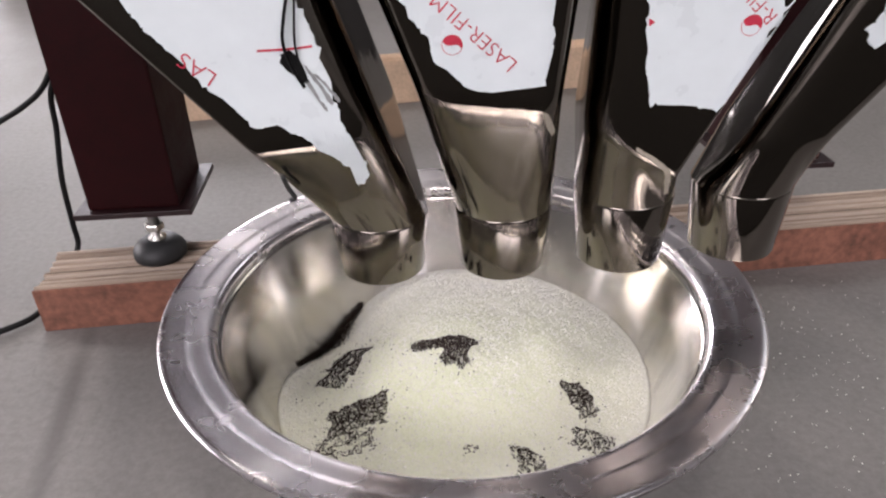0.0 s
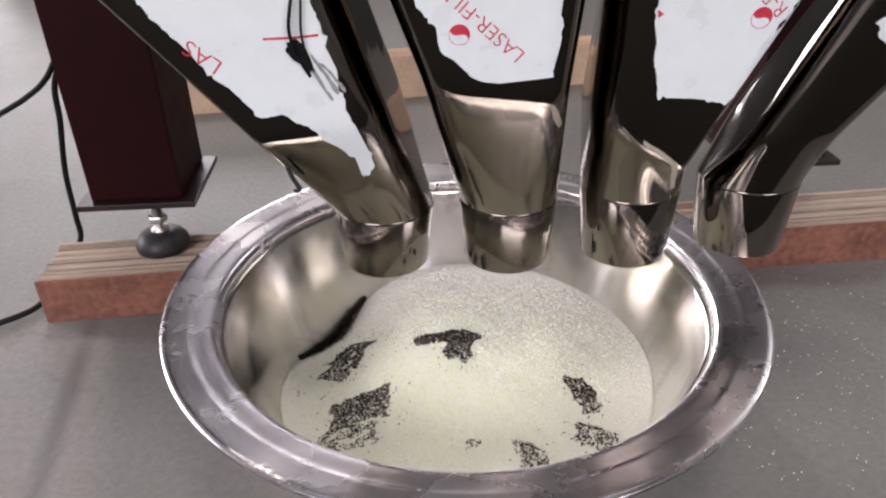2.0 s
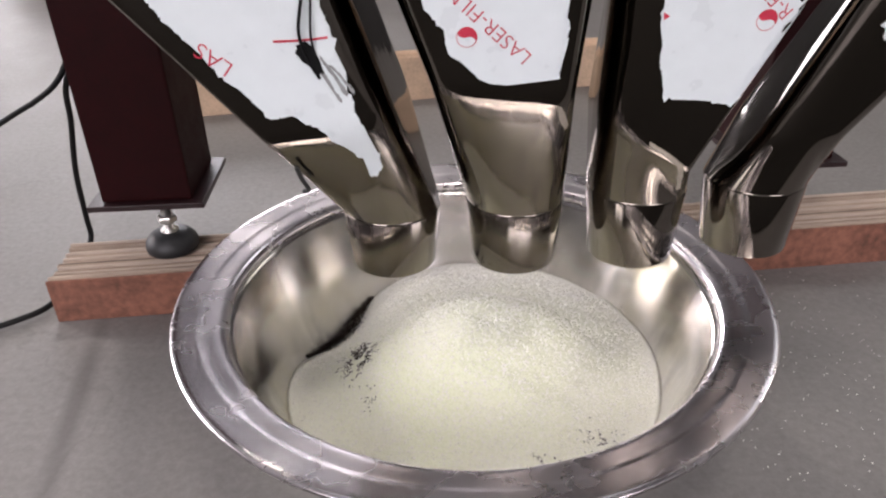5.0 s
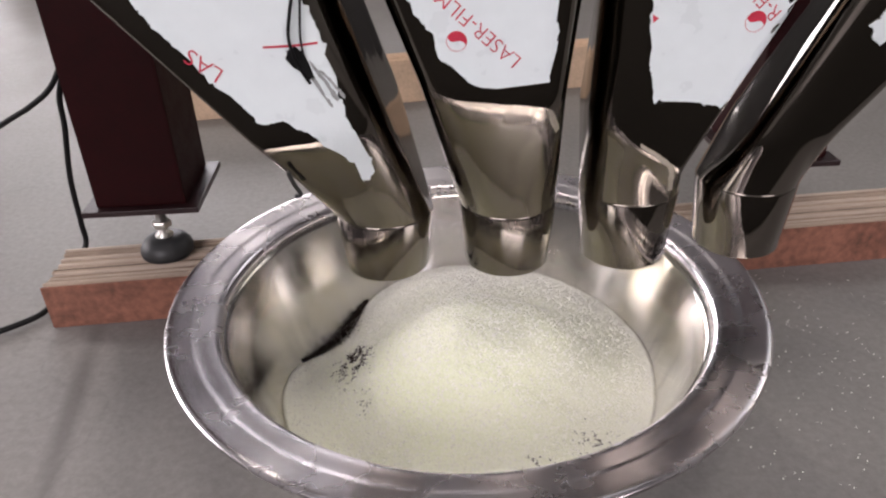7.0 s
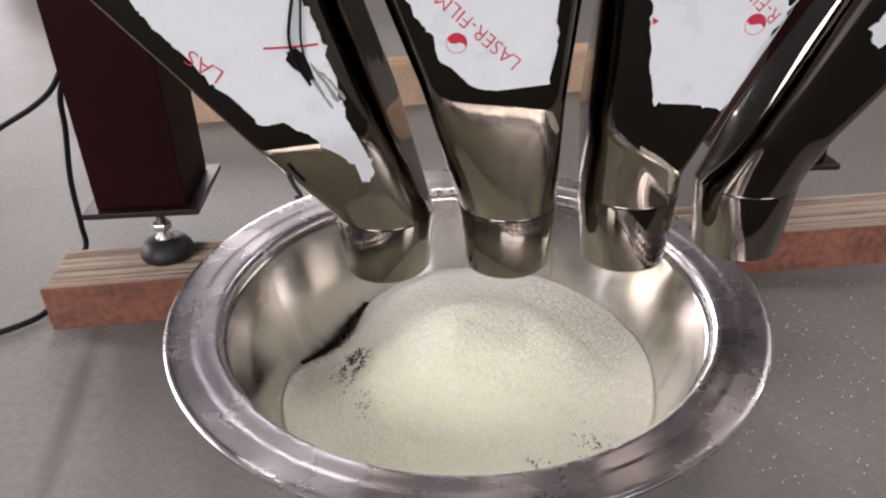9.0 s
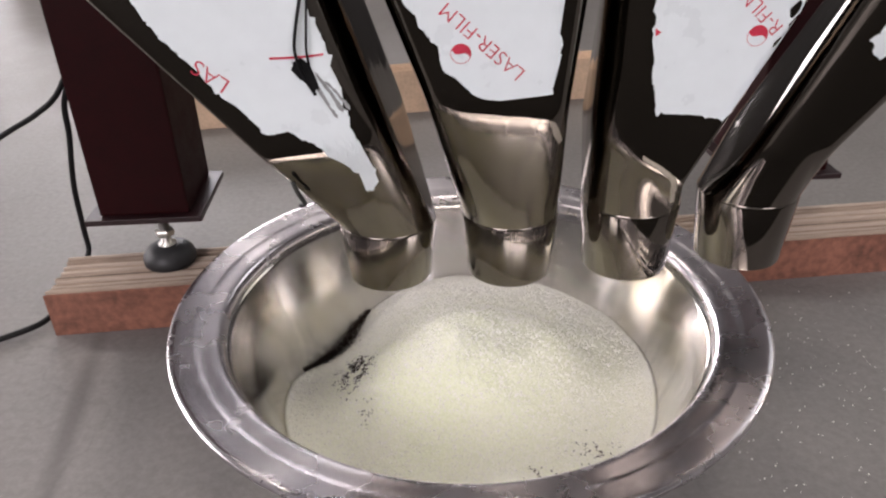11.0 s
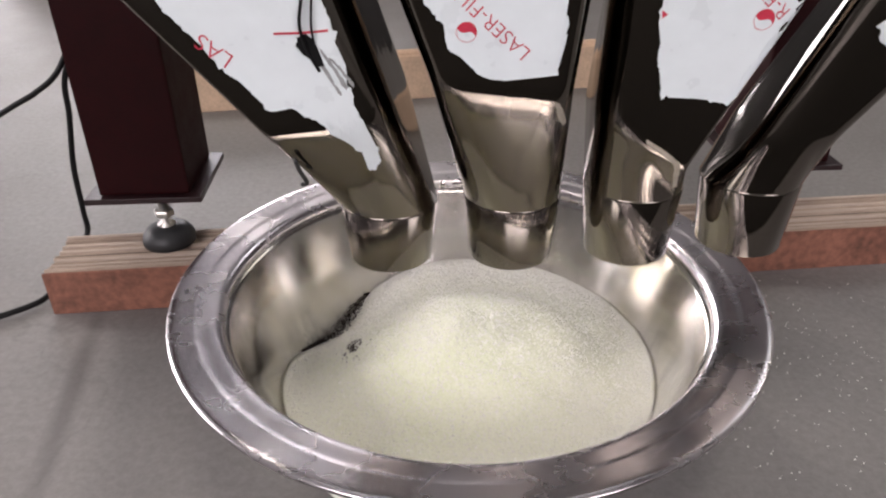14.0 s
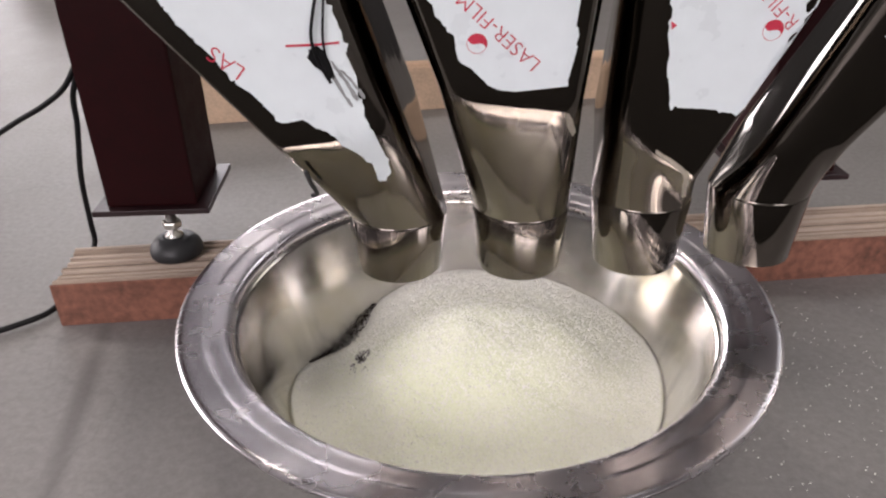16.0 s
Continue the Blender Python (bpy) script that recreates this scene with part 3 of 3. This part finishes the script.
for px, py, hx, hy, turn, fill in [(p[0], p[1], p[2] * 1.15, p[3] * 1.15, p[4], p[5]) for p in PATCHES]:
    c, s = math.cos(radians(turn)), math.sin(radians(turn))
    for _ in range(int(hx * hy * 1.1e7 * fill)):
        u, w = rng.uniform(-1, 1), rng.uniform(-1, 1)
        x, y = px + c * u * hx - s * w * hy, py + s * u * hx + c * w * hy
        n = noise.noise(Vector((x * 160, y * 160, 4))) + 0.7 * noise.noise(Vector((x * 420, y * 420, 9)))
        if rng.random() < 0.05 and n > 0.1:
            spots.append((BX + px + (x - px) * 1.5, BY + py + (y - py) * 1.5, heap_height(px + (x - px) * 1.5, py + (y - py) * 1.5) + 0.0002))
        if rng.random() < 0.10 or (w < 0 and rng.random() < -0.55 * w):
            continue
        if n > 0.20 - fill and 0.7 * max(abs(u), abs(w)) + 0.3 * math.hypot(u, w) + 0.42 * noise.noise(Vector((x * 95, y * 95, 2))) < 0.88:
            spots.append((BX + x, BY + y, heap_height(x, y) + 0.0002))
for _ in range(2600):
    a = radians(rng.uniform(128, 166))
    er = wall_radius(edge(math.atan2(math.sin(a), math.cos(a)))) - abs(rng.gauss(0, 0.008)) * math.sin(math.pi * (math.degrees(a) - 128) / 38)
    x, y = er * math.cos(a), er * math.sin(a)
    spots.append((BX + x, BY + y, heap_height(x, y) + rng.uniform(0.0, 0.0060)))
grains("black_grains", spots, 0.0008, M_DIRT, "patches of fine black grains lying on the sugar", "grain")



def leftover(clusters, height, seed, label):
    """Sparse black grains that show on a fresh layer; they rise with it."""
    rng = random.Random(seed)
    spots = []
    for px, py, hx, hy, count in clusters:
        for _ in range(count):
            x, y = px + rng.gauss(0, 0.5) * hx, py + rng.gauss(0, 0.5) * hy
            if noise.noise(Vector((x * 170, y * 170, 2.5))) > -0.05:
                spots.append((x, y, height(x, y) + 0.0001))
    return grains("black_grains", spots, 0.00075, M_DIRT, label, "grain")


FRESH_GRAINS = leftover([(-0.103, -0.002, 0.014, 0.024, 1500), (-0.090, -0.060, 0.010, 0.012, 40), (0.106, -0.098, 0.020, 0.012, 200), (0.054, -0.124, 0.012, 0.010, 100), (-0.092, -0.116, 0.010, 0.006, 30)],
                        lambda x, y: fresh_height(x, y, 0.0020), 21, "few black grains left showing on the fresh sugar")
LAST_GRAINS = leftover([(-0.105, 0.002, 0.009, 0.018, 560)], lambda x, y: fresh_height(x, y, 0.0042), 22, "few black grains left on the flank of the sugar")
# loose sugar spilt on the floor
spots = []
for _ in range(420):
    a, d = rng.uniform(-0.9, 1.1), abs(rng.gauss(0, 0.12))
    spots.append((BX + (0.19 + d) * math.cos(a) + rng.uniform(0.0, 0.28), BY + (0.19 + d) * math.sin(a) - 0.05, 0.0006))
grains("spilt_sugar", spots, 0.0008, M_SUGAR, "single grains of sugar spilt on the concrete", "sugar")


def stream(radius, length, count, seed):
    """A falling column of loose sugar, hanging down from its origin's height."""
    rng = random.Random(seed)
    spots = []
    for _ in range(count):
        u = rng.random()
        r = radius * rng.random() ** 0.7 * (0.5 + 0.5 * math.sin(math.pi * u) + 0.12 * math.sin(9 * u + seed))
        a = rng.uniform(0, 2 * math.pi)
        spots.append((r * math.cos(a), r * math.sin(a), length * u))
    return grains("falling_sugar", spots, 0.0012, M_FALL, "column of white sugar falling from a chute", "sugar")


# ---- cables ----
tagged(part("black_cable", tube_along([(-1.3, 0.98, 0.005), (-0.95, 0.95, 0.03), (-0.70, 0.92, 0.115), (-0.555, 0.91, 0.188), (-0.521, 0.91, 0.206), (-0.490, 0.91, 0.229), (-0.46, 0.915, 0.27), (-0.40, 0.915, 0.33)], 0.0036), M_CABLE, smooth=True), "black cable slung behind the red leg", "cable")
tagged(part("black_cable", tube_along([(-0.43, 0.91, 0.30), (-0.478, 0.91, 0.23), (-0.488, 0.91, 0.175), (-0.501, 0.91, 0.105), (-0.505, 0.91, 0.04), (-0.506, 0.905, 0.006), (-0.497, 0.83, 0.0055), (-0.487, 0.762, 0.0055), (-0.51, 0.722, 0.0055), (-0.60, 0.665, 0.0055), (-0.8, 0.56, 0.0055)], 0.0036), M_CABLE, smooth=True), "black cable hanging down to the concrete floor", "cable")


# ---- film, print and pale strips on the chutes ----
def face_frame(ch):
    """A point on a chute's front, in the chute's own space, from world x and z, lifted a little off the steel."""
    ob, tree = ch
    base = ob.matrix_world.translation

    def on(x, z, lift=0.0):
        hit, normal, _, _ = tree.ray_cast(Vector((x - base.x, -1, z - base.z)), Vector((0, 1, 0)))
        if hit is None:
            hit, normal, _, _ = tree.find_nearest(Vector((x - base.x, -0.05, z - base.z)))
        return hit - Vector((0, 1.05 * lift, 0))
    return on


def torn(outline, seed, rough=0.0026, steps=12):
    """The outline with ragged edges."""
    rng = random.Random(seed)
    out = []
    for i, (x, z) in enumerate(outline):
        x1, z1 = outline[(i + 1) % len(outline)]
        for k in range(steps):
            t = k / steps
            px, pz = x + (x1 - x) * t, z + (z1 - z) * t
            v = Vector((px * 150, pz * 150, seed))
            px += rough * (noise.noise(v) + 0.6 * noise.noise(v * 3.1)) + rng.uniform(-0.0004, 0.0004)
            pz += rough * (noise.noise(v + Vector((9, 4, 1))) + 0.6 * noise.noise(v * 3.1 + Vector((5, 0, 2)))) + rng.uniform(-0.0003, 0.0003)
            out.append((px, pz))
    return out


def sheet(ch, name, outline, mat, label, lift=0.0007, seed=1, rough=0.0026, thick=0.0005):
    on = face_frame(ch)
    bm = bmesh.new()
    pts = torn(outline, seed, rough) if rough else outline
    f = bm.faces.new([bm.verts.new((x, 0, z)) for x, z in pts])
    bmesh.ops.triangulate(bm, faces=[f])
    for _ in range(3):
        long = [e for e in bm.edges if e.calc_length() > 0.009]
        if long:
            bmesh.ops.subdivide_edges(bm, edges=long, cuts=1)
            bmesh.ops.triangulate(bm, faces=bm.faces[:])
    ret = bmesh.ops.extrude_face_region(bm, geom=bm.faces[:])
    under = {g for g in ret["geom"] if isinstance(g, bmesh.types.BMVert)}
    for v in bm.verts:
        v.co = on(v.co.x, v.co.z, lift - (thick if v in under else 0))
    bmesh.ops.recalc_face_normals(bm, faces=bm.faces)
    return part(name, bm, mat, ch[0], label, smooth=False)


FILM_1 = [(-0.242, 0.5), (-0.1768, 0.4283), (-0.1667, 0.4083), (-0.1542, 0.3943), (-0.1436, 0.3776), (-0.1235, 0.3584), (-0.1142, 0.3439), (-0.0982, 0.3466), (-0.0845, 0.335), (-0.0679, 0.3202), (-0.0588, 0.3073), (-0.0582, 0.2943), (-0.0533, 0.2965), (-0.0519, 0.3127), (-0.0601, 0.3255), (-0.0608, 0.3394), (-0.0661, 0.3593), (-0.0695, 0.3813), (-0.0749, 0.4008), (-0.0802, 0.4169), (-0.1008, 0.5)]
FILM_2 = [(-0.0494, 0.5), (-0.0292, 0.4231), (-0.0175, 0.404), (-0.0087, 0.3927), (-0.0058, 0.3804), (0.0038, 0.3757), (0.0105, 0.3663), (0.0201, 0.3616), (0.0307, 0.3635), (0.0375, 0.3663), (0.0519, 0.371), (0.0538, 0.3654), (0.0586, 0.3654), (0.0598, 0.3813), (0.0638, 0.3955), (0.0591, 0.4088), (0.0603, 0.4212), (0.0652, 0.5)]
FILM_3 = [(0.115, 0.5), (0.1179, 0.4155), (0.1205, 0.3883), (0.1241, 0.3642), (0.1296, 0.343), (0.1482, 0.343), (0.1608, 0.3392), (0.1753, 0.3373), (0.1805, 0.3517), (0.1886, 0.3661), (0.1948, 0.3806), (0.2078, 0.3931), (0.2092, 0.4106), (0.2231, 0.5)]
FILM_4 = [(0.2571, 0.3858), (0.2628, 0.3776), (0.2691, 0.3733), (0.2886, 0.3817), (0.2755, 0.4235), (0.2644, 0.4177), (0.2660, 0.3954), (0.2620, 0.3896)]
film_1 = sheet(C1, "protective_film", FILM_1, M_FILM, "torn white protective film", seed=1)
film_2 = sheet(C2, "protective_film", FILM_2, M_FILM, "torn white protective film", seed=2)
film_3 = sheet(C3, "protective_film", FILM_3, M_FILM, "torn white protective film", seed=3)
film_4 = sheet(C4, "protective_film", FILM_4, M_FILM, "torn white protective film", seed=4)


def print_text(ch, words, x, z, degrees, size):
    """Printed words along the chute's front face, starting at x, z."""
    cu = bpy.data.curves.new("print", "FONT")
    cu.body, cu.size, cu.offset = words, size, -0.00016
    tmp = bpy.data.objects.new("print", cu)
    scene.collection.objects.link(tmp)
    bpy.context.view_layer.update()
    me = bpy.data.meshes.new_from_object(tmp.evaluated_get(bpy.context.evaluated_depsgraph_get()))
    bpy.data.objects.remove(tmp)
    on = face_frame(ch)
    c, s = math.cos(radians(degrees)), math.sin(radians(degrees))
    for v in me.vertices:
        v.co = on(x + c * v.co.x - s * v.co.y, z + s * v.co.x + c * v.co.y, 0.0011)
    me.materials.clear()
    me.materials.append(M_PRINT)
    ob = new("printed_text", me)
    ob.parent = ch[0]
    return ob


def print_mark(ch, x, z, r, degrees):
    """A ring with a red half, a plain round mark."""
    def put(name, pts, lift):
        on = face_frame(ch)
        bm = bmesh.new()
        f = bm.faces.new([bm.verts.new(on(px, pz, lift)) for px, pz in pts])
        bmesh.ops.triangulate(bm, faces=[f])
        return part(name, bm, M_PRINT, ch[0])
    n, d = 40, radians(degrees)
    half = [(x + r * math.cos(d + math.pi * k / 20), z + r * math.sin(d + math.pi * k / 20)) for k in range(21)]
    # the lower border of the red half swings in an S
    half += [(x - r * (1 - 2 * k / 12) * math.cos(d) * 0.98 - 0.22 * r * math.sin(2 * math.pi * k / 12) * -math.sin(d), z - r * (1 - 2 * k / 12) * math.sin(d) * 0.98 - 0.22 * r * math.sin(2 * math.pi * k / 12) * math.cos(d)) for k in range(1, 12)]
    put("printed_mark", half, 0.0011)
    on = face_frame(ch)
    bm = bmesh.new()
    a = [bm.verts.new(on(x + r * math.cos(2 * math.pi * k / n), z + r * math.sin(2 * math.pi * k / n), 0.00105)) for k in range(n)]
    b = [bm.verts.new(on(x + 0.945 * r * math.cos(2 * math.pi * k / n), z + 0.945 * r * math.sin(2 * math.pi * k / n), 0.00105)) for k in range(n)]
    for k in range(n):
        bm.faces.new((a[k], a[(k + 1) % n], b[(k + 1) % n], b[k]))
    part("printed_ring", bm, M_PRINT, ch[0])


print_text(C2, "LASER-FILM", 0.0424, 0.3799, 138, 0.0123)
print_mark(C2, 0.0041, 0.3913, 0.0060, -25)
print_text(C3, "R-FILM", 0.1995, 0.3965, 138, 0.0126)
print_mark(C3, 0.1839, 0.3914, 0.0065, -25)
print_text(C1, "LAS", -0.1288, 0.379, 140, 0.0140)
sheet(C1, "printed_line", [(-0.1051, 0.3917), (-0.0749, 0.3922), (-0.075, 0.3935), (-0.1051, 0.393)], M_PRINT, "thin red printed line", 0.0011, rough=0, thick=0.0002)
sheet(C3, "printed_arrow", [(0.1201, 0.3985), (0.124, 0.3961), (0.121, 0.3936)], M_PRINT, "", 0.0011, rough=0, thick=0.0002)
# where the film has torn: two curled strips, a black bare spot and scraped streaks
on1 = face_frame(C1)
part("torn_strip", tube_along([on1(-0.0834, 0.4277, 0.003), on1(-0.0876, 0.4095, 0.004), on1(-0.0895, 0.3968, 0.004), on1(-0.0873, 0.3829, 0.002), on1(-0.0816, 0.3697, 0.0008)], 0.0010, 8), M_CABLE, C1[0], "curled dark strip of torn film", smooth=True)
part("torn_strip", tube_along([on1(-0.0807, 0.4276, 0.002), on1(-0.0821, 0.4110, 0.003), on1(-0.0834, 0.3967, 0.003), on1(-0.0828, 0.3851, 0.002)], 0.0007, 8), M_CABLE, C1[0], "curled dark strip of torn film", smooth=True)
sheet(C1, "bare_spot", [(-0.0924, 0.3903), (-0.0882, 0.3922), (-0.0836, 0.3885), (-0.0808, 0.3807), (-0.0785, 0.3731), (-0.0812, 0.3725), (-0.0852, 0.3774), (-0.0901, 0.3795), (-0.0933, 0.3844)], M_CABLE, "black bare spot in the torn film", 0.0012, 8, 0.0010, 0.0003)
for streak in ([(-0.0805, 0.3827), (-0.0781, 0.3813), (-0.0662, 0.3586), (-0.0677, 0.3572)], [(-0.0805, 0.3731), (-0.0785, 0.3731), (-0.0701, 0.3544), (-0.0714, 0.3544)], [(-0.0754, 0.3772), (-0.0740, 0.3771), (-0.0621, 0.3593), (-0.0633, 0.3578)]):
    sheet(C1, "scraped_streak", streak, M_SCRAPE, "grey streak scraped in the film", 0.0012, 9, 0.0008, 0.0003)
sheet(C3, "pale_strip", [(0.1251, 0.3124), (0.1357, 0.3063), (0.1507, 0.2947), (0.1564, 0.2694), (0.1539, 0.2683), (0.1476, 0.2921), (0.1355, 0.3025), (0.1256, 0.3091)], M_PALE_STRIP, "dull pale strip on the steel", 0.0006, 5, 0.0003)
sheet(C2, "pale_strip", [(0.0588, 0.3469), (0.0616, 0.3460), (0.0655, 0.3387), (0.0690, 0.3295), (0.0671, 0.3268), (0.0628, 0.3340)], M_PALE_STRIP, "dull pale strip on the steel", 0.0006, 6, 0.0004)
part("edge_strip", tube_along([(-0.0528, -0.0730, 0.0623), (-0.0516, -0.0670, 0.0515), (-0.0494, -0.0610, 0.0411), (-0.0531, -0.0590, 0.0385)], 0.0016, 8), M_RUBBER, C1[0], "scrap of black edge strip", smooth=True)

FALLS = []
for spout, seed, radius, count, t0, side in ((C2, 1, 0.019, 7500, 2.70, -0.004), (C1, 3, 0.026, 9500, 2.79, 0.034),
                                             (C2, 4, 0.022, 5200, 13.49, -0.006), (C1, 6, 0.024, 7500, 13.50, 0.040), (C1, 7, 0.026, 8000, 13.60, 0.016)):
    FALLS.append((stream(radius, 0.086, count, seed), spout[0].matrix_world.translation, t0, side))


def dust(x, y, rx, ry, rz, count, seed):
    """A loose puff of sugar thrown up from the heap."""
    rng = random.Random(seed)
    spots = []
    while len(spots) < count:
        p = Vector((rng.gauss(0, 0.45), rng.gauss(0, 0.45), rng.gauss(0, 0.45)))
        if p.length < 1:
            spots.append((p.x * rx, p.y * ry, p.z * rz))
    ob = grains("sugar_dust", spots, 0.00055, M_FALL, "puff of white sugar thrown up from the heap", "sugar")
    return ob, x, y


PUFFS = [(dust(-0.035, 0.560, 0.065, 0.045, 0.022, 15000, 1), 2.98), (dust(0.050, 0.540, 0.070, 0.045, 0.016, 9000, 2), 2.92),
         (dust(-0.015, 0.560, 0.080, 0.045, 0.022, 13000, 3), 13.70)]


def motions():
    for (ob, x, y), t in PUFFS:
        low, high = pose(x, y, 0.048), pose(x, y, 0.118)
        walk(ob, [(0, low), (t - 0.13, low), (t, high), (t + 0.06, high), (t + 0.2, low), (16.0, low)])
    for ob, at, t0, side in FALLS:
        up = pose(at.x, at.y, 0.206)
        down = pose(at.x + side, at.y, heap_height(at.x + side - BX, at.y - BY) - 0.100)
        walk(ob, [(0, up), (t0, up), (t0 + 0.1, pose(at.x + side * 0.6, at.y, 0.110)), (t0 + 0.2, down), (16.0, down)])
    for ob, t0, t1, sink in ((POUR, 2.71, 2.87, 0.030), (FRESH, 2.80, 2.97, 0.030), (FRESH_GRAINS, 2.80, 2.97, 0.030), (LAST, 13.58, 13.85, 0.028), (LAST_GRAINS, 13.58, 13.85, 0.028)):
        walk(ob, [(0, pose(BX, BY, -sink)), (t0, pose(BX, BY, -sink)), (t1, pose(BX, BY, 0)), (16.0, pose(BX, BY, 0))])


motions()
